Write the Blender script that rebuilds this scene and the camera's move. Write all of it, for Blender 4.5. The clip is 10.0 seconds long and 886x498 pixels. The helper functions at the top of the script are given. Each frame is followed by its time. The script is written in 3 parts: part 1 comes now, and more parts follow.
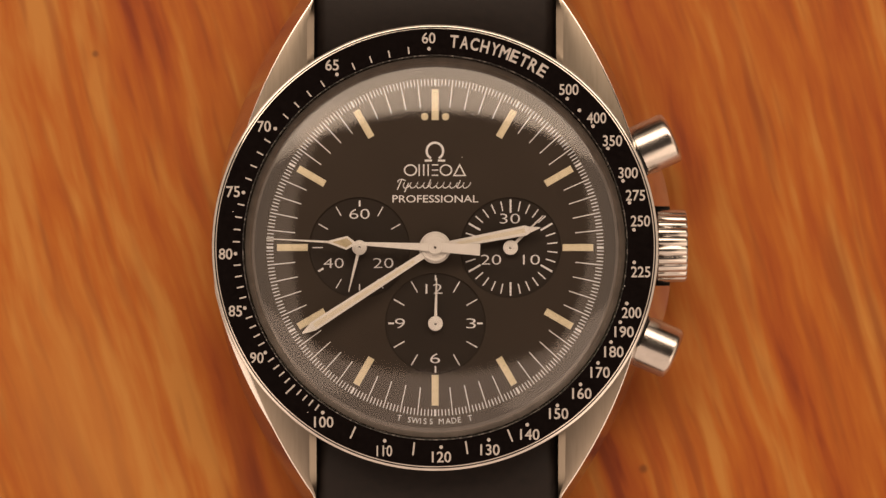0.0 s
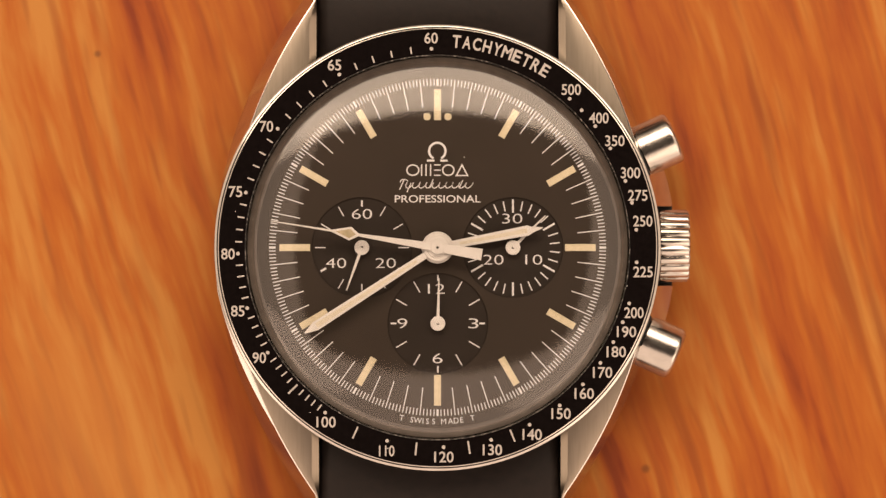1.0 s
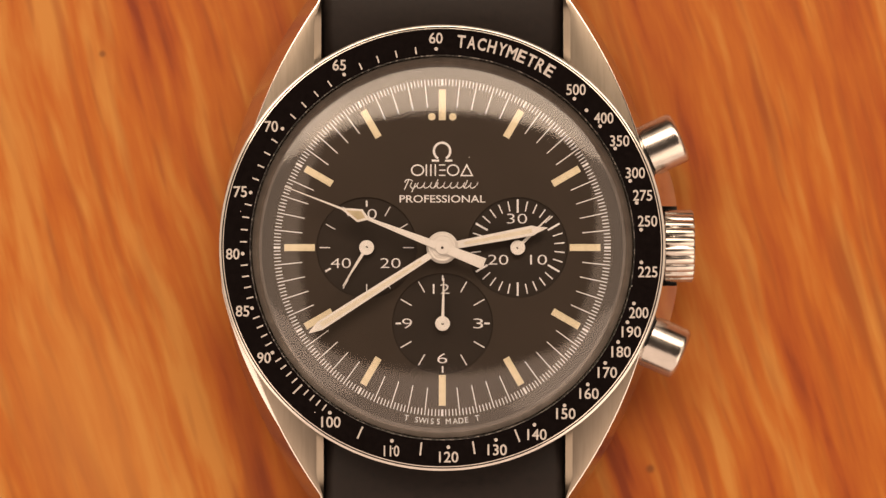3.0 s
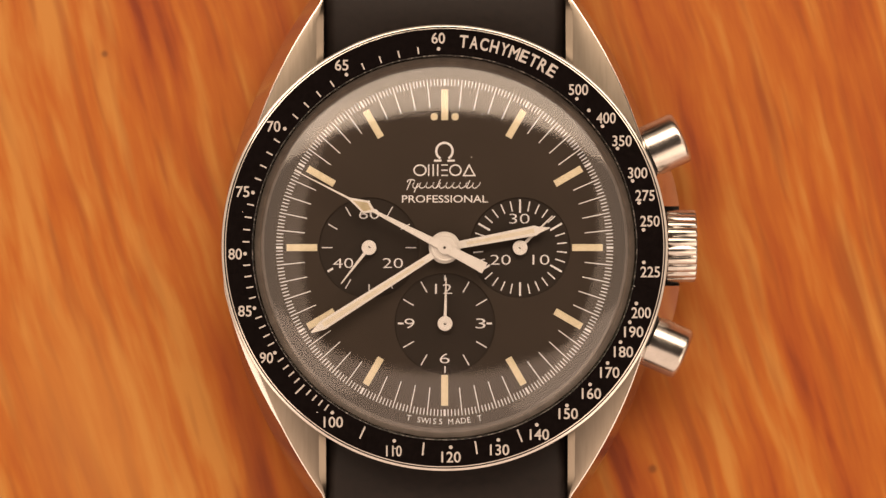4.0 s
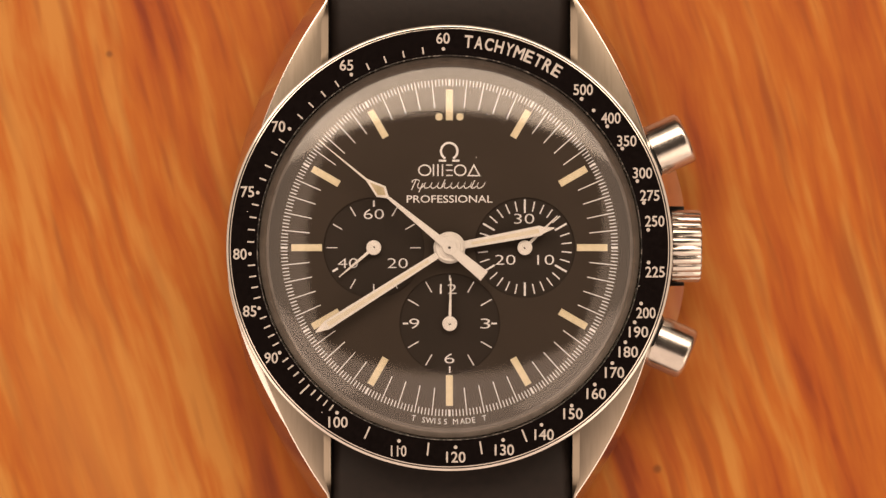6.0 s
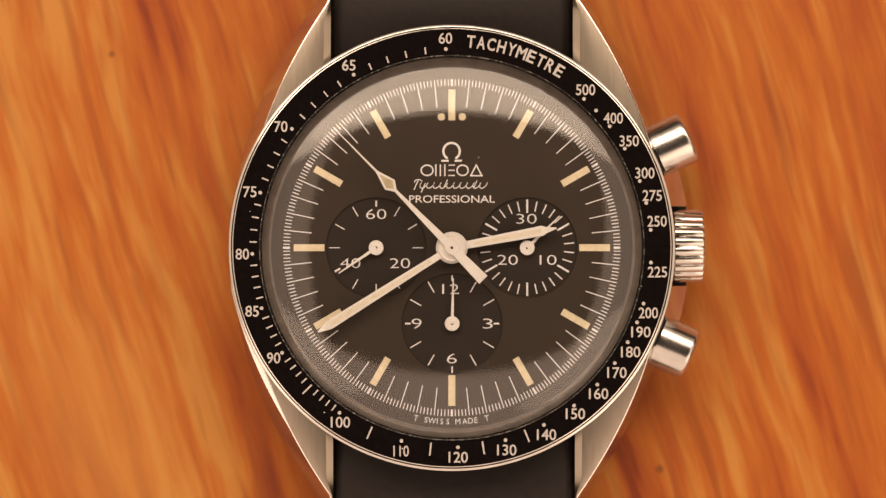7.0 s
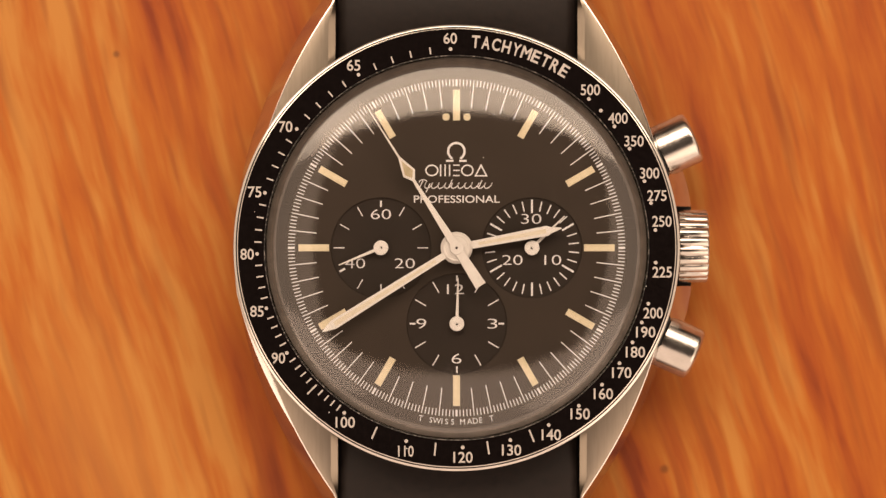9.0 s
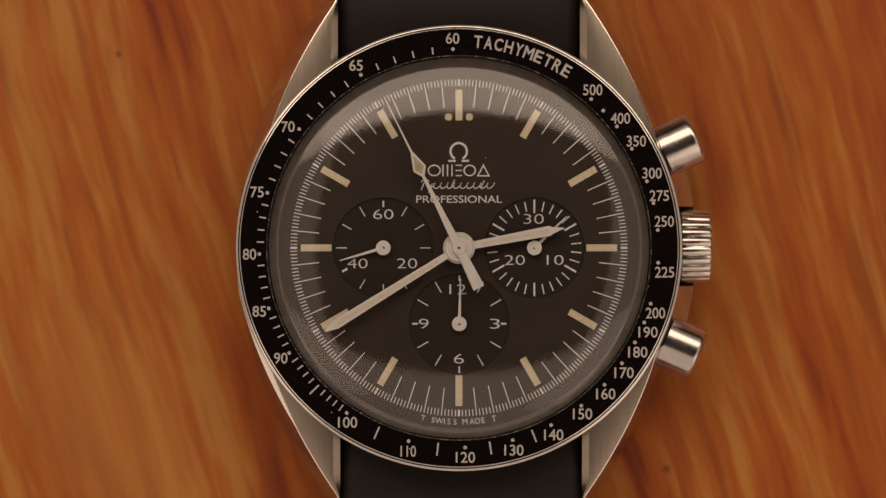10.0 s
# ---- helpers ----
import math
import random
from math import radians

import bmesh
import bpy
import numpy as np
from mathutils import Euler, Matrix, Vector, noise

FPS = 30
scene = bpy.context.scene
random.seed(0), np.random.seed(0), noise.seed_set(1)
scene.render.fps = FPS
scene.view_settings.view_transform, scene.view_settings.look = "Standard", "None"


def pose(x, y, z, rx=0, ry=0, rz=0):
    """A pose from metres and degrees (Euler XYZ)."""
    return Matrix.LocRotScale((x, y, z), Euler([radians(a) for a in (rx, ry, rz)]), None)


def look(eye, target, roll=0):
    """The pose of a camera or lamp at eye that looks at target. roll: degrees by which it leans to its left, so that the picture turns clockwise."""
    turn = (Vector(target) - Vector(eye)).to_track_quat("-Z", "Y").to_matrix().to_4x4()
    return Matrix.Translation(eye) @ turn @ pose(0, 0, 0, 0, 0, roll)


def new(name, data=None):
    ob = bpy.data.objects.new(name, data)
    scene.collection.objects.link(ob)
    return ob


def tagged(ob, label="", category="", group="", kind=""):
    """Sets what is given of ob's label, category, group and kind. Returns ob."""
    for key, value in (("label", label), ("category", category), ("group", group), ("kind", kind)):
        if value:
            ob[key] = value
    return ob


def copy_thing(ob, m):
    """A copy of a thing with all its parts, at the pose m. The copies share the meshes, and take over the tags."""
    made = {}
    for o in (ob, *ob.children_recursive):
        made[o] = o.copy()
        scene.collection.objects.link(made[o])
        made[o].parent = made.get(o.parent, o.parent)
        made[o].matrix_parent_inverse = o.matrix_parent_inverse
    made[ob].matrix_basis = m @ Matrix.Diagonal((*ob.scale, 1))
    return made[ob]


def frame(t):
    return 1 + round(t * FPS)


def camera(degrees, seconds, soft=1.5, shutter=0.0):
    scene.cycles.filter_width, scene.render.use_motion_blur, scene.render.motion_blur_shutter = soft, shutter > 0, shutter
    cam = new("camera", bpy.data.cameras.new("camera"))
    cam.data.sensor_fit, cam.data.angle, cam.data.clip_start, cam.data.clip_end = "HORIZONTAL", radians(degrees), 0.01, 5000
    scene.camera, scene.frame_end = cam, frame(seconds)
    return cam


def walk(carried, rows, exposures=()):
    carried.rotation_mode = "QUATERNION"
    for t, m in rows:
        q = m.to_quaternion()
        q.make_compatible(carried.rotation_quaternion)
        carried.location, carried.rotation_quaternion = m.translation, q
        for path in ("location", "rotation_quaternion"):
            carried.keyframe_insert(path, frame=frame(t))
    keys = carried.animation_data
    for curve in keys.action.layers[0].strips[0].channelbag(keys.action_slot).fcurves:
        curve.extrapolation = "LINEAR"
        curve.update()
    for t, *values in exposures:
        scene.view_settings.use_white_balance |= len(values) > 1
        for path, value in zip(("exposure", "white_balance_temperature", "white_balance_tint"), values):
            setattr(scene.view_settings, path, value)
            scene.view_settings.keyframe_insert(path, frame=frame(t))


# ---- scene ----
MM = 0.001

# camera: a long macro view straight down, sliding slowly to its left
cam = camera(10.95, 10.0, soft=1.4)
cam.data.dof.use_dof = True
cam.data.dof.focus_distance = 0.4095
cam.data.dof.aperture_fstop = 28.0
CAM_ROWS = [(0.0, pose(0.00070, -0.00013, 0.42)), (5.0, pose(-0.00036, -0.00012, 0.42)),
            (10.0, pose(-0.00142, -0.00010, 0.42))]
walk(cam, CAM_ROWS, exposures=[(0.0, -0.31, 6500, 10), (0.1, -0.03, 6500, 10), (0.2, 0.10, 6500, 10), (0.3, 0.09, 6500, 10), (8.0, 0.09, 6500, 10), (9.0, 0.14, 6500, 10),
                               (9.6, 0.14, 6500, 10), (9.7, 0.07, 6480, 10), (9.8, -0.23, 6350, 10), (9.9, -0.68, 6200, 10), (10.0, -1.00, 6150, 10)])

# world: the room is closed, only a dim ambient sky outside
world = bpy.data.worlds.new("world")
scene.world = world
world.use_nodes = True
world.node_tree.nodes["Background"].inputs[0].default_value = (0.9, 0.85, 0.75, 1)
world.node_tree.nodes["Background"].inputs[1].default_value = 0.05

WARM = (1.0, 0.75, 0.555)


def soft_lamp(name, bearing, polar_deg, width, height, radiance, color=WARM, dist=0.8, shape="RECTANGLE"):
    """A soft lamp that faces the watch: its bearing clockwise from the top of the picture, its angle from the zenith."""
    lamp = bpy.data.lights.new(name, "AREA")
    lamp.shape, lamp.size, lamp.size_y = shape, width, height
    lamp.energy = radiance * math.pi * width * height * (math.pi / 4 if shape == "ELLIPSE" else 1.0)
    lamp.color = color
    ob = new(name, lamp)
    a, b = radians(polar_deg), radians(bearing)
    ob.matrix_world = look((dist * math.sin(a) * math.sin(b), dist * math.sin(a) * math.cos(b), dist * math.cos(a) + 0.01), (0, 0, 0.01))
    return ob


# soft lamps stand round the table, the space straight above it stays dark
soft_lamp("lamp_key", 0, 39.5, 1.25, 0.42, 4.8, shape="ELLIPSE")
# two weaker lamps added round the key widen and fade its reflection
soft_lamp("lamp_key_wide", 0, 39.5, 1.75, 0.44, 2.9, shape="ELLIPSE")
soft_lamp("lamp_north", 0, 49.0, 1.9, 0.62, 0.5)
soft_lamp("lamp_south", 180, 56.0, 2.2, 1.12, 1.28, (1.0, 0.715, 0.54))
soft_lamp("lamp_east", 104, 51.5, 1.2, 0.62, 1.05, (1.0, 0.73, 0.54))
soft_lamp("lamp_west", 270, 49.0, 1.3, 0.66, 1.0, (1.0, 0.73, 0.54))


# ---- materials ----
def material(name, color, rough=0.5, metal=0.0, coat=0.0):
    m = bpy.data.materials.new(name)
    m.use_nodes = True
    p = m.node_tree.nodes["Principled BSDF"]
    p.inputs["Base Color"].default_value = (*color, 1)
    p.inputs["Roughness"].default_value = rough
    p.inputs["Metallic"].default_value = metal
    p.inputs["Coat Weight"].default_value = coat
    return m


def grain(m, scale, c0, c1, r0=None, r1=None, bump=0.0, detail=4.0, axes=(1, 1, 1), lo=0.3, hi=0.7):
    """Noise over the object drives colour, roughness and a fine relief."""
    nt = m.node_tree
    p = nt.nodes["Principled BSDF"]
    tc = nt.nodes.new("ShaderNodeTexCoord")
    mp = nt.nodes.new("ShaderNodeMapping")
    mp.inputs["Scale"].default_value = axes
    nt.links.new(tc.outputs["Object"], mp.inputs["Vector"])
    n = nt.nodes.new("ShaderNodeTexNoise")
    n.inputs["Scale"].default_value = scale
    n.inputs["Detail"].default_value = detail
    nt.links.new(mp.outputs[0], n.inputs["Vector"])
    r = nt.nodes.new("ShaderNodeValToRGB")
    r.color_ramp.elements[0].position, r.color_ramp.elements[1].position = lo, hi
    r.color_ramp.elements[0].color, r.color_ramp.elements[1].color = (*c0, 1), (*c1, 1)
    nt.links.new(n.outputs[0], r.inputs[0])
    nt.links.new(r.outputs[0], p.inputs["Base Color"])
    if r0 is not None:
        mr = nt.nodes.new("ShaderNodeMapRange")
        mr.inputs[1].default_value, mr.inputs[2].default_value = lo, hi
        mr.inputs[3].default_value, mr.inputs[4].default_value = r0, r1
        nt.links.new(n.outputs[0], mr.inputs[0])
        nt.links.new(mr.outputs[0], p.inputs["Roughness"])
    if bump:
        b = nt.nodes.new("ShaderNodeBump")
        b.inputs["Strength"].default_value = 0.5
        b.inputs["Distance"].default_value = bump
        nt.links.new(n.outputs[0], b.inputs["Height"])
        nt.links.new(b.outputs[0], p.inputs["Normal"])
    return m


BRUSHED = grain(material("brushed_steel", (0.6, 0.57, 0.52), 0.4, 1.0), 900,
                (0.31, 0.265, 0.21), (0.40, 0.345, 0.28), 0.29, 0.355, axes=(5.0, 0.4, 1), lo=0.1, hi=0.9)
POLISHED = grain(material("polished_steel", (0.66, 0.63, 0.6), 0.14, 1.0), 700,
                 (0.5704, 0.5428, 0.506), (0.644, 0.6164, 0.5796), 0.08, 0.2)
SATIN = grain(material("satin_steel", (0.62, 0.59, 0.55), 0.26, 1.0), 1100, (0.5415, 0.513, 0.475), (0.608, 0.5795, 0.5415), 0.17, 0.24)
INSERT = grain(material("black_anodised_aluminium", (0.012, 0.012, 0.012), 0.35), 2500,
               (0.0035, 0.0026, 0.0026), (0.0055, 0.0042, 0.0042), 0.12, 0.14)
INSERT.node_tree.nodes["Principled BSDF"].inputs["Specular IOR Level"].default_value = 0.3
WORN = grain(material("chipped_black_edge", (0.1, 0.1, 0.1), 0.35), 4200, (0.01, 0.01, 0.01), (0.30, 0.28, 0.26), detail=6.0, lo=0.50, hi=0.68)
PRINT = grain(material("silver_print", (0.6, 0.57, 0.53), 0.5), 3000, (0.80, 0.80, 0.82), (0.88, 0.88, 0.89))
RINGPRINT = grain(material("dulled_silver_print", (0.5, 0.47, 0.45), 0.5), 3000, (0.3654, 0.348, 0.3306), (0.4611, 0.435, 0.4176))
WHITE = grain(material("white_hand_paint", (0.8, 0.77, 0.7), 0.45), 1500, (0.80, 0.78, 0.745), (0.88, 0.86, 0.83))
LUME = grain(material("aged_cream_lume", (0.72, 0.62, 0.40), 0.7), 2200,
             (0.70, 0.62, 0.42), (0.80, 0.72, 0.53), bump=0.00001)
STRIPLUME = grain(material("pale_hand_lume", (0.8, 0.74, 0.6), 0.7), 1800, (0.74, 0.68, 0.54), (0.83, 0.78, 0.66))
HANDLUME = grain(material("darkened_hand_lume", (0.5, 0.42, 0.27), 0.7), 1800, (0.46, 0.39, 0.24), (0.60, 0.52, 0.36))
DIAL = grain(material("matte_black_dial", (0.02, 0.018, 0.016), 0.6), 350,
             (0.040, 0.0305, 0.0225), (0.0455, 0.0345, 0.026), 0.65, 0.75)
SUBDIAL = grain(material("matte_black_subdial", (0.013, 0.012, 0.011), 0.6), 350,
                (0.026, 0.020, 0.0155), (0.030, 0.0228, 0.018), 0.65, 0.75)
for dark in (DIAL, SUBDIAL):
    dark.node_tree.nodes["Principled BSDF"].inputs["Specular IOR Level"].default_value = 0.2
REHAUT = grain(material("grey_rehaut", (0.1, 0.085, 0.07), 0.5), 800, (0.09, 0.075, 0.062), (0.15, 0.125, 0.105))
PINION = material("dark_steel_pinion", (0.10, 0.09, 0.08), 0.4, 1.0)
STRAP = grain(material("black_leather", (0.014, 0.013, 0.012), 0.5), 1600,
              (0.006, 0.0038, 0.0032), (0.0115, 0.0074, 0.0062), 0.45, 0.62, 0.00003)
STRAP.node_tree.nodes["Principled BSDF"].inputs["Specular IOR Level"].default_value = 0.26
# black of the seals, also used for the shade plate beside the crown
GASKET_SHADE = material("black_rubber_and_shade", (0.01, 0.01, 0.01), 0.6)
PLASTER = grain(material("brown_plaster", (0.5, 0.46, 0.4), 0.8), 4, (0.10, 0.085, 0.07), (0.13, 0.11, 0.09))
CEILING = grain(material("dark_ceiling_paint", (0.12, 0.11, 0.10), 0.9), 3, (0.045, 0.040, 0.038), (0.06, 0.055, 0.05))
FLOOR = grain(material("brown_floor", (0.2, 0.13, 0.08), 0.5), 6, (0.16, 0.10, 0.06), (0.24, 0.16, 0.1))

# clear acrylic: a finely scuffed reflecting skin over a clear, thin shell
CRYSTAL = bpy.data.materials.new("acrylic_crystal")
CRYSTAL.use_nodes = True
ct = CRYSTAL.node_tree
ct.nodes.remove(ct.nodes["Principled BSDF"])
clear, gloss = ct.nodes.new("ShaderNodeBsdfTransparent"), ct.nodes.new("ShaderNodeBsdfGlossy")
gloss.distribution = "BECKMANN"
gloss.inputs["Roughness"].default_value = 0.11
fresnel, blend = ct.nodes.new("ShaderNodeFresnel"), ct.nodes.new("ShaderNodeMixShader")
fresnel.inputs["IOR"].default_value = 1.88
ct.links.new(fresnel.outputs[0], blend.inputs[0])
ct.links.new(clear.outputs[0], blend.inputs[1])
ct.links.new(gloss.outputs[0], blend.inputs[2])
ct.links.new(blend.outputs[0], ct.nodes["Material Output"].inputs["Surface"])


INNER = bpy.data.materials.new("acrylic_inner_face")
INNER.use_nodes = True
it = INNER.node_tree
it.nodes.remove(it.nodes["Principled BSDF"])
it.links.new(it.nodes.new("ShaderNodeBsdfTransparent").outputs[0], it.nodes["Material Output"].inputs["Surface"])


def wood_material():
    m = bpy.data.materials.new("lacquered_orange_wood")
    m.use_nodes = True
    nt = m.node_tree
    p = nt.nodes["Principled BSDF"]

    def node(kind, **kw):
        n = nt.nodes.new(kind)
        for k, v in kw.items():
            n.inputs[k].default_value = v
        return n

    tc = node("ShaderNodeTexCoord")
    # the grain leans about 16 degrees; along it features are long
    turn = node("ShaderNodeMapping", Rotation=(0, 0, radians(-16)))
    nt.links.new(tc.outputs["Object"], turn.inputs["Vector"])
    warp = node("ShaderNodeTexNoise", Scale=32.0, Detail=2.0)
    nt.links.new(turn.outputs[0], warp.inputs["Vector"])
    warped = node("ShaderNodeVectorMath")
    warped.operation = "MULTIPLY_ADD"
    warped.inputs[1].default_value = (0.0036, 0.0040, 0.0)
    nt.links.new(warp.outputs["Color"], warped.inputs[0])
    nt.links.new(turn.outputs[0], warped.inputs[2])

    def layer(sx, sy, scale, detail, rough=0.5):
        mp = node("ShaderNodeMapping", Scale=(sx, sy, 1))
        nt.links.new(warped.outputs[0], mp.inputs["Vector"])
        n = node("ShaderNodeTexNoise", Scale=scale, Detail=detail, Roughness=rough)
        nt.links.new(mp.outputs[0], n.inputs["Vector"])
        return n

    broad = layer(1.0, 0.13, 150.0, 2.0)
    streak = layer(1.0, 0.06, 400.0, 3.0, 0.5)
    mottle = layer(1.0, 0.14, 760.0, 3.0, 0.55)

    def mixed(a, b, f):
        n = nt.nodes.new("ShaderNodeMix")
        n.inputs[0].default_value = f
        nt.links.new(a, n.inputs[2])
        nt.links.new(b, n.inputs[3])
        return n.outputs[0]

    tone = mixed(mixed(broad.outputs[0], streak.outputs[0], 0.56), mottle.outputs[0], 0.26)
    # paler and darker bands run along the grain, each tone set by its place across
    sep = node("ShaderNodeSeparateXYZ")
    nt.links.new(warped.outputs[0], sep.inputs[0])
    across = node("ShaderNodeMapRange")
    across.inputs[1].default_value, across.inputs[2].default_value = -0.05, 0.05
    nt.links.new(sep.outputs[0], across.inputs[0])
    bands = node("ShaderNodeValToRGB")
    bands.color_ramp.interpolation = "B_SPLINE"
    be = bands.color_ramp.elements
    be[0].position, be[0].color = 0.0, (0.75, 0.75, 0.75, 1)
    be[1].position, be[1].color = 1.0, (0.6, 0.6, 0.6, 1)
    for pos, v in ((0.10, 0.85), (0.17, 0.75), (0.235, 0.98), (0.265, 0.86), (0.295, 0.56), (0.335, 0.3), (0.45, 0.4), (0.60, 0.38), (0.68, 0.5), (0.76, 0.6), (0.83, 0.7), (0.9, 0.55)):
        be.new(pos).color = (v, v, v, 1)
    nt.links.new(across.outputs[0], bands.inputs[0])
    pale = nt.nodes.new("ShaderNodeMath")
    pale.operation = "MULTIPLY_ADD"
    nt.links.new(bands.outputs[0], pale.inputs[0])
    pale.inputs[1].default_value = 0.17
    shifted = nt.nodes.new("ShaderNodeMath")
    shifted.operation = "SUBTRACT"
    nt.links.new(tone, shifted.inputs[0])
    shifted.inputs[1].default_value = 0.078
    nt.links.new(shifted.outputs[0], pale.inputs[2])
    ramp = node("ShaderNodeValToRGB")
    e = ramp.color_ramp.elements
    e[0].position, e[0].color = 0.385, (0.179, 0.02675, 0.002147, 1)
    e[1].position, e[1].color = 0.625, (0.4202, 0.1783, 0.03294, 1)
    for pos, col in ((0.45, (0.2879, 0.06094, 0.004295, 1)), (0.54, (0.3619, 0.1026, 0.008587, 1))):
        k = e.new(pos)
        k.color = col
    nt.links.new(pale.outputs[0], ramp.inputs[0])

    color = ramp.outputs[0]
    # dark lines and finer pores along the grain
    for sy, scale, lo, hi, most in ((0.07, 560.0, 0.57, 0.76, 0.6), (0.09, 1050.0, 0.58, 0.76, 0.4)):
        dash = layer(1.0, sy, scale, 1.0)
        hit = node("ShaderNodeMapRange")
        hit.inputs[1].default_value, hit.inputs[2].default_value = lo, hi
        hit.inputs[3].default_value, hit.inputs[4].default_value = 0.0, most
        nt.links.new(dash.outputs[0], hit.inputs[0])
        pored = nt.nodes.new("ShaderNodeMix")
        pored.data_type = "RGBA"
        nt.links.new(hit.outputs[0], pored.inputs[0])
        nt.links.new(color, pored.inputs[6])
        pored.inputs[7].default_value = (0.1852, 0.03889, 0.00463, 1)
        color = pored.outputs[2]
    # a pale, slightly greyer patch in the plank, fading out from its middle
    pale_patch = node("ShaderNodeMapping", Location=(-0.0335, -0.006, 0), Rotation=(0, 0, radians(6)), Scale=(1.0, 2.0, 1.0))
    pale_patch.vector_type = "TEXTURE"
    nt.links.new(warped.outputs[0], pale_patch.inputs["Vector"])
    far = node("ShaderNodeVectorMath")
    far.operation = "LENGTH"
    nt.links.new(pale_patch.outputs[0], far.inputs[0])
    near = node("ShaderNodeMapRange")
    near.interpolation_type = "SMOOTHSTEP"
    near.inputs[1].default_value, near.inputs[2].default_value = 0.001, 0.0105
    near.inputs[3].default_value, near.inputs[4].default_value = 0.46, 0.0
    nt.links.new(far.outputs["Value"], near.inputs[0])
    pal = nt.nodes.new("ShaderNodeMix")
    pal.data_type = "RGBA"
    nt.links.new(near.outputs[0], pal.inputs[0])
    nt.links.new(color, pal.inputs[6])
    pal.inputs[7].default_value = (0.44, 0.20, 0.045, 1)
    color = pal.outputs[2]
    # two small dark dents in the lacquer
    for x, y, r in ((-30.9, 17.6, 0.28), (18.9, -20.1, 0.35)):
        d = node("ShaderNodeVectorMath")
        d.operation = "DISTANCE"
        d.inputs[1].default_value = (x * MM, y * MM, 0)
        nt.links.new(tc.outputs["Object"], d.inputs[0])
        f = node("ShaderNodeMapRange")
        f.inputs[1].default_value, f.inputs[2].default_value = r * 0.5 * MM, r * 1.5 * MM
        f.inputs[3].default_value, f.inputs[4].default_value = 0.55, 0.0
        nt.links.new(d.outputs["Value"], f.inputs[0])
        mx = nt.nodes.new("ShaderNodeMix")
        mx.data_type = "RGBA"
        nt.links.new(f.outputs[0], mx.inputs[0])
        nt.links.new(color, mx.inputs[6])
        mx.inputs[7].default_value = (0.05, 0.015, 0.005, 1)
        color = mx.outputs[2]
    nt.links.new(color, p.inputs["Base Color"])
    p.inputs["Roughness"].default_value = 0.42
    p.inputs["Coat Weight"].default_value = 0.4
    p.inputs["Coat Roughness"].default_value = 0.16
    b = node("ShaderNodeBump", Strength=0.3, Distance=0.00004)
    nt.links.new(streak.outputs[0], b.inputs["Height"])
    nt.links.new(b.outputs[0], p.inputs["Normal"])
    return m


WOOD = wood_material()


# ---- mesh helpers (lengths in millimetres) ----
def finish(name, bm, mats, parent=None, label="", smooth=35, matrix=None):
    mesh = bpy.data.meshes.new(name)
    bmesh.ops.recalc_face_normals(bm, faces=bm.faces)
    bm.to_mesh(mesh)
    bm.free()
    for m in (mats if isinstance(mats, (list, tuple)) else [mats]):
        mesh.materials.append(m)
    if smooth:
        mesh.polygons.foreach_set("use_smooth", [True] * len(mesh.polygons))
        mesh.set_sharp_from_angle(angle=radians(smooth))
    ob = new(name, mesh)
    if parent:
        ob.parent = parent
    if matrix:
        ob.matrix_basis = matrix
    if label:
        tagged(ob, label)
    return ob


def part(name, bm, mats, parent, label="", smooth=35, matrix=None):
    return finish(name, bm, mats, parent, label, smooth, matrix)


def share(name, ob, parent, matrix):
    """Another part on the mesh of ob."""
    o = new(name, ob.data)
    o.parent = parent
    o.matrix_basis = matrix
    return o


def at(x, y, z, turn=0.0):
    """A pose in millimetres, turned clockwise by that many degrees."""
    return pose(x * MM, y * MM, z * MM, 0, 0, -turn)


def lathe(profile, n=128, closed=True, cx=0.0, cy=0.0):
    """Turn a profile of (radius, height) about the upright axis."""
    bm = bmesh.new()
    rings = []
    for r, z in profile:
        if r < 1e-6:
            rings.append([bm.verts.new((cx * MM, cy * MM, z * MM))])
        else:
            rings.append([bm.verts.new(((cx + r * math.cos(2 * math.pi * i / n)) * MM,
                                        (cy + r * math.sin(2 * math.pi * i / n)) * MM, z * MM)) for i in range(n)])
    pairs = list(zip(rings, rings[1:])) + ([(rings[-1], rings[0])] if closed else [])
    for a, b in pairs:
        for i in range(n):
            j = (i + 1) % n
            if len(a) == 1 and len(b) == 1:
                continue
            if len(a) == 1:
                bm.faces.new((a[0], b[i], b[j]))
            elif len(b) == 1:
                bm.faces.new((a[i], a[j], b[0]))
            else:
                bm.faces.new((a[i], a[j], b[j], b[i]))
    return bm


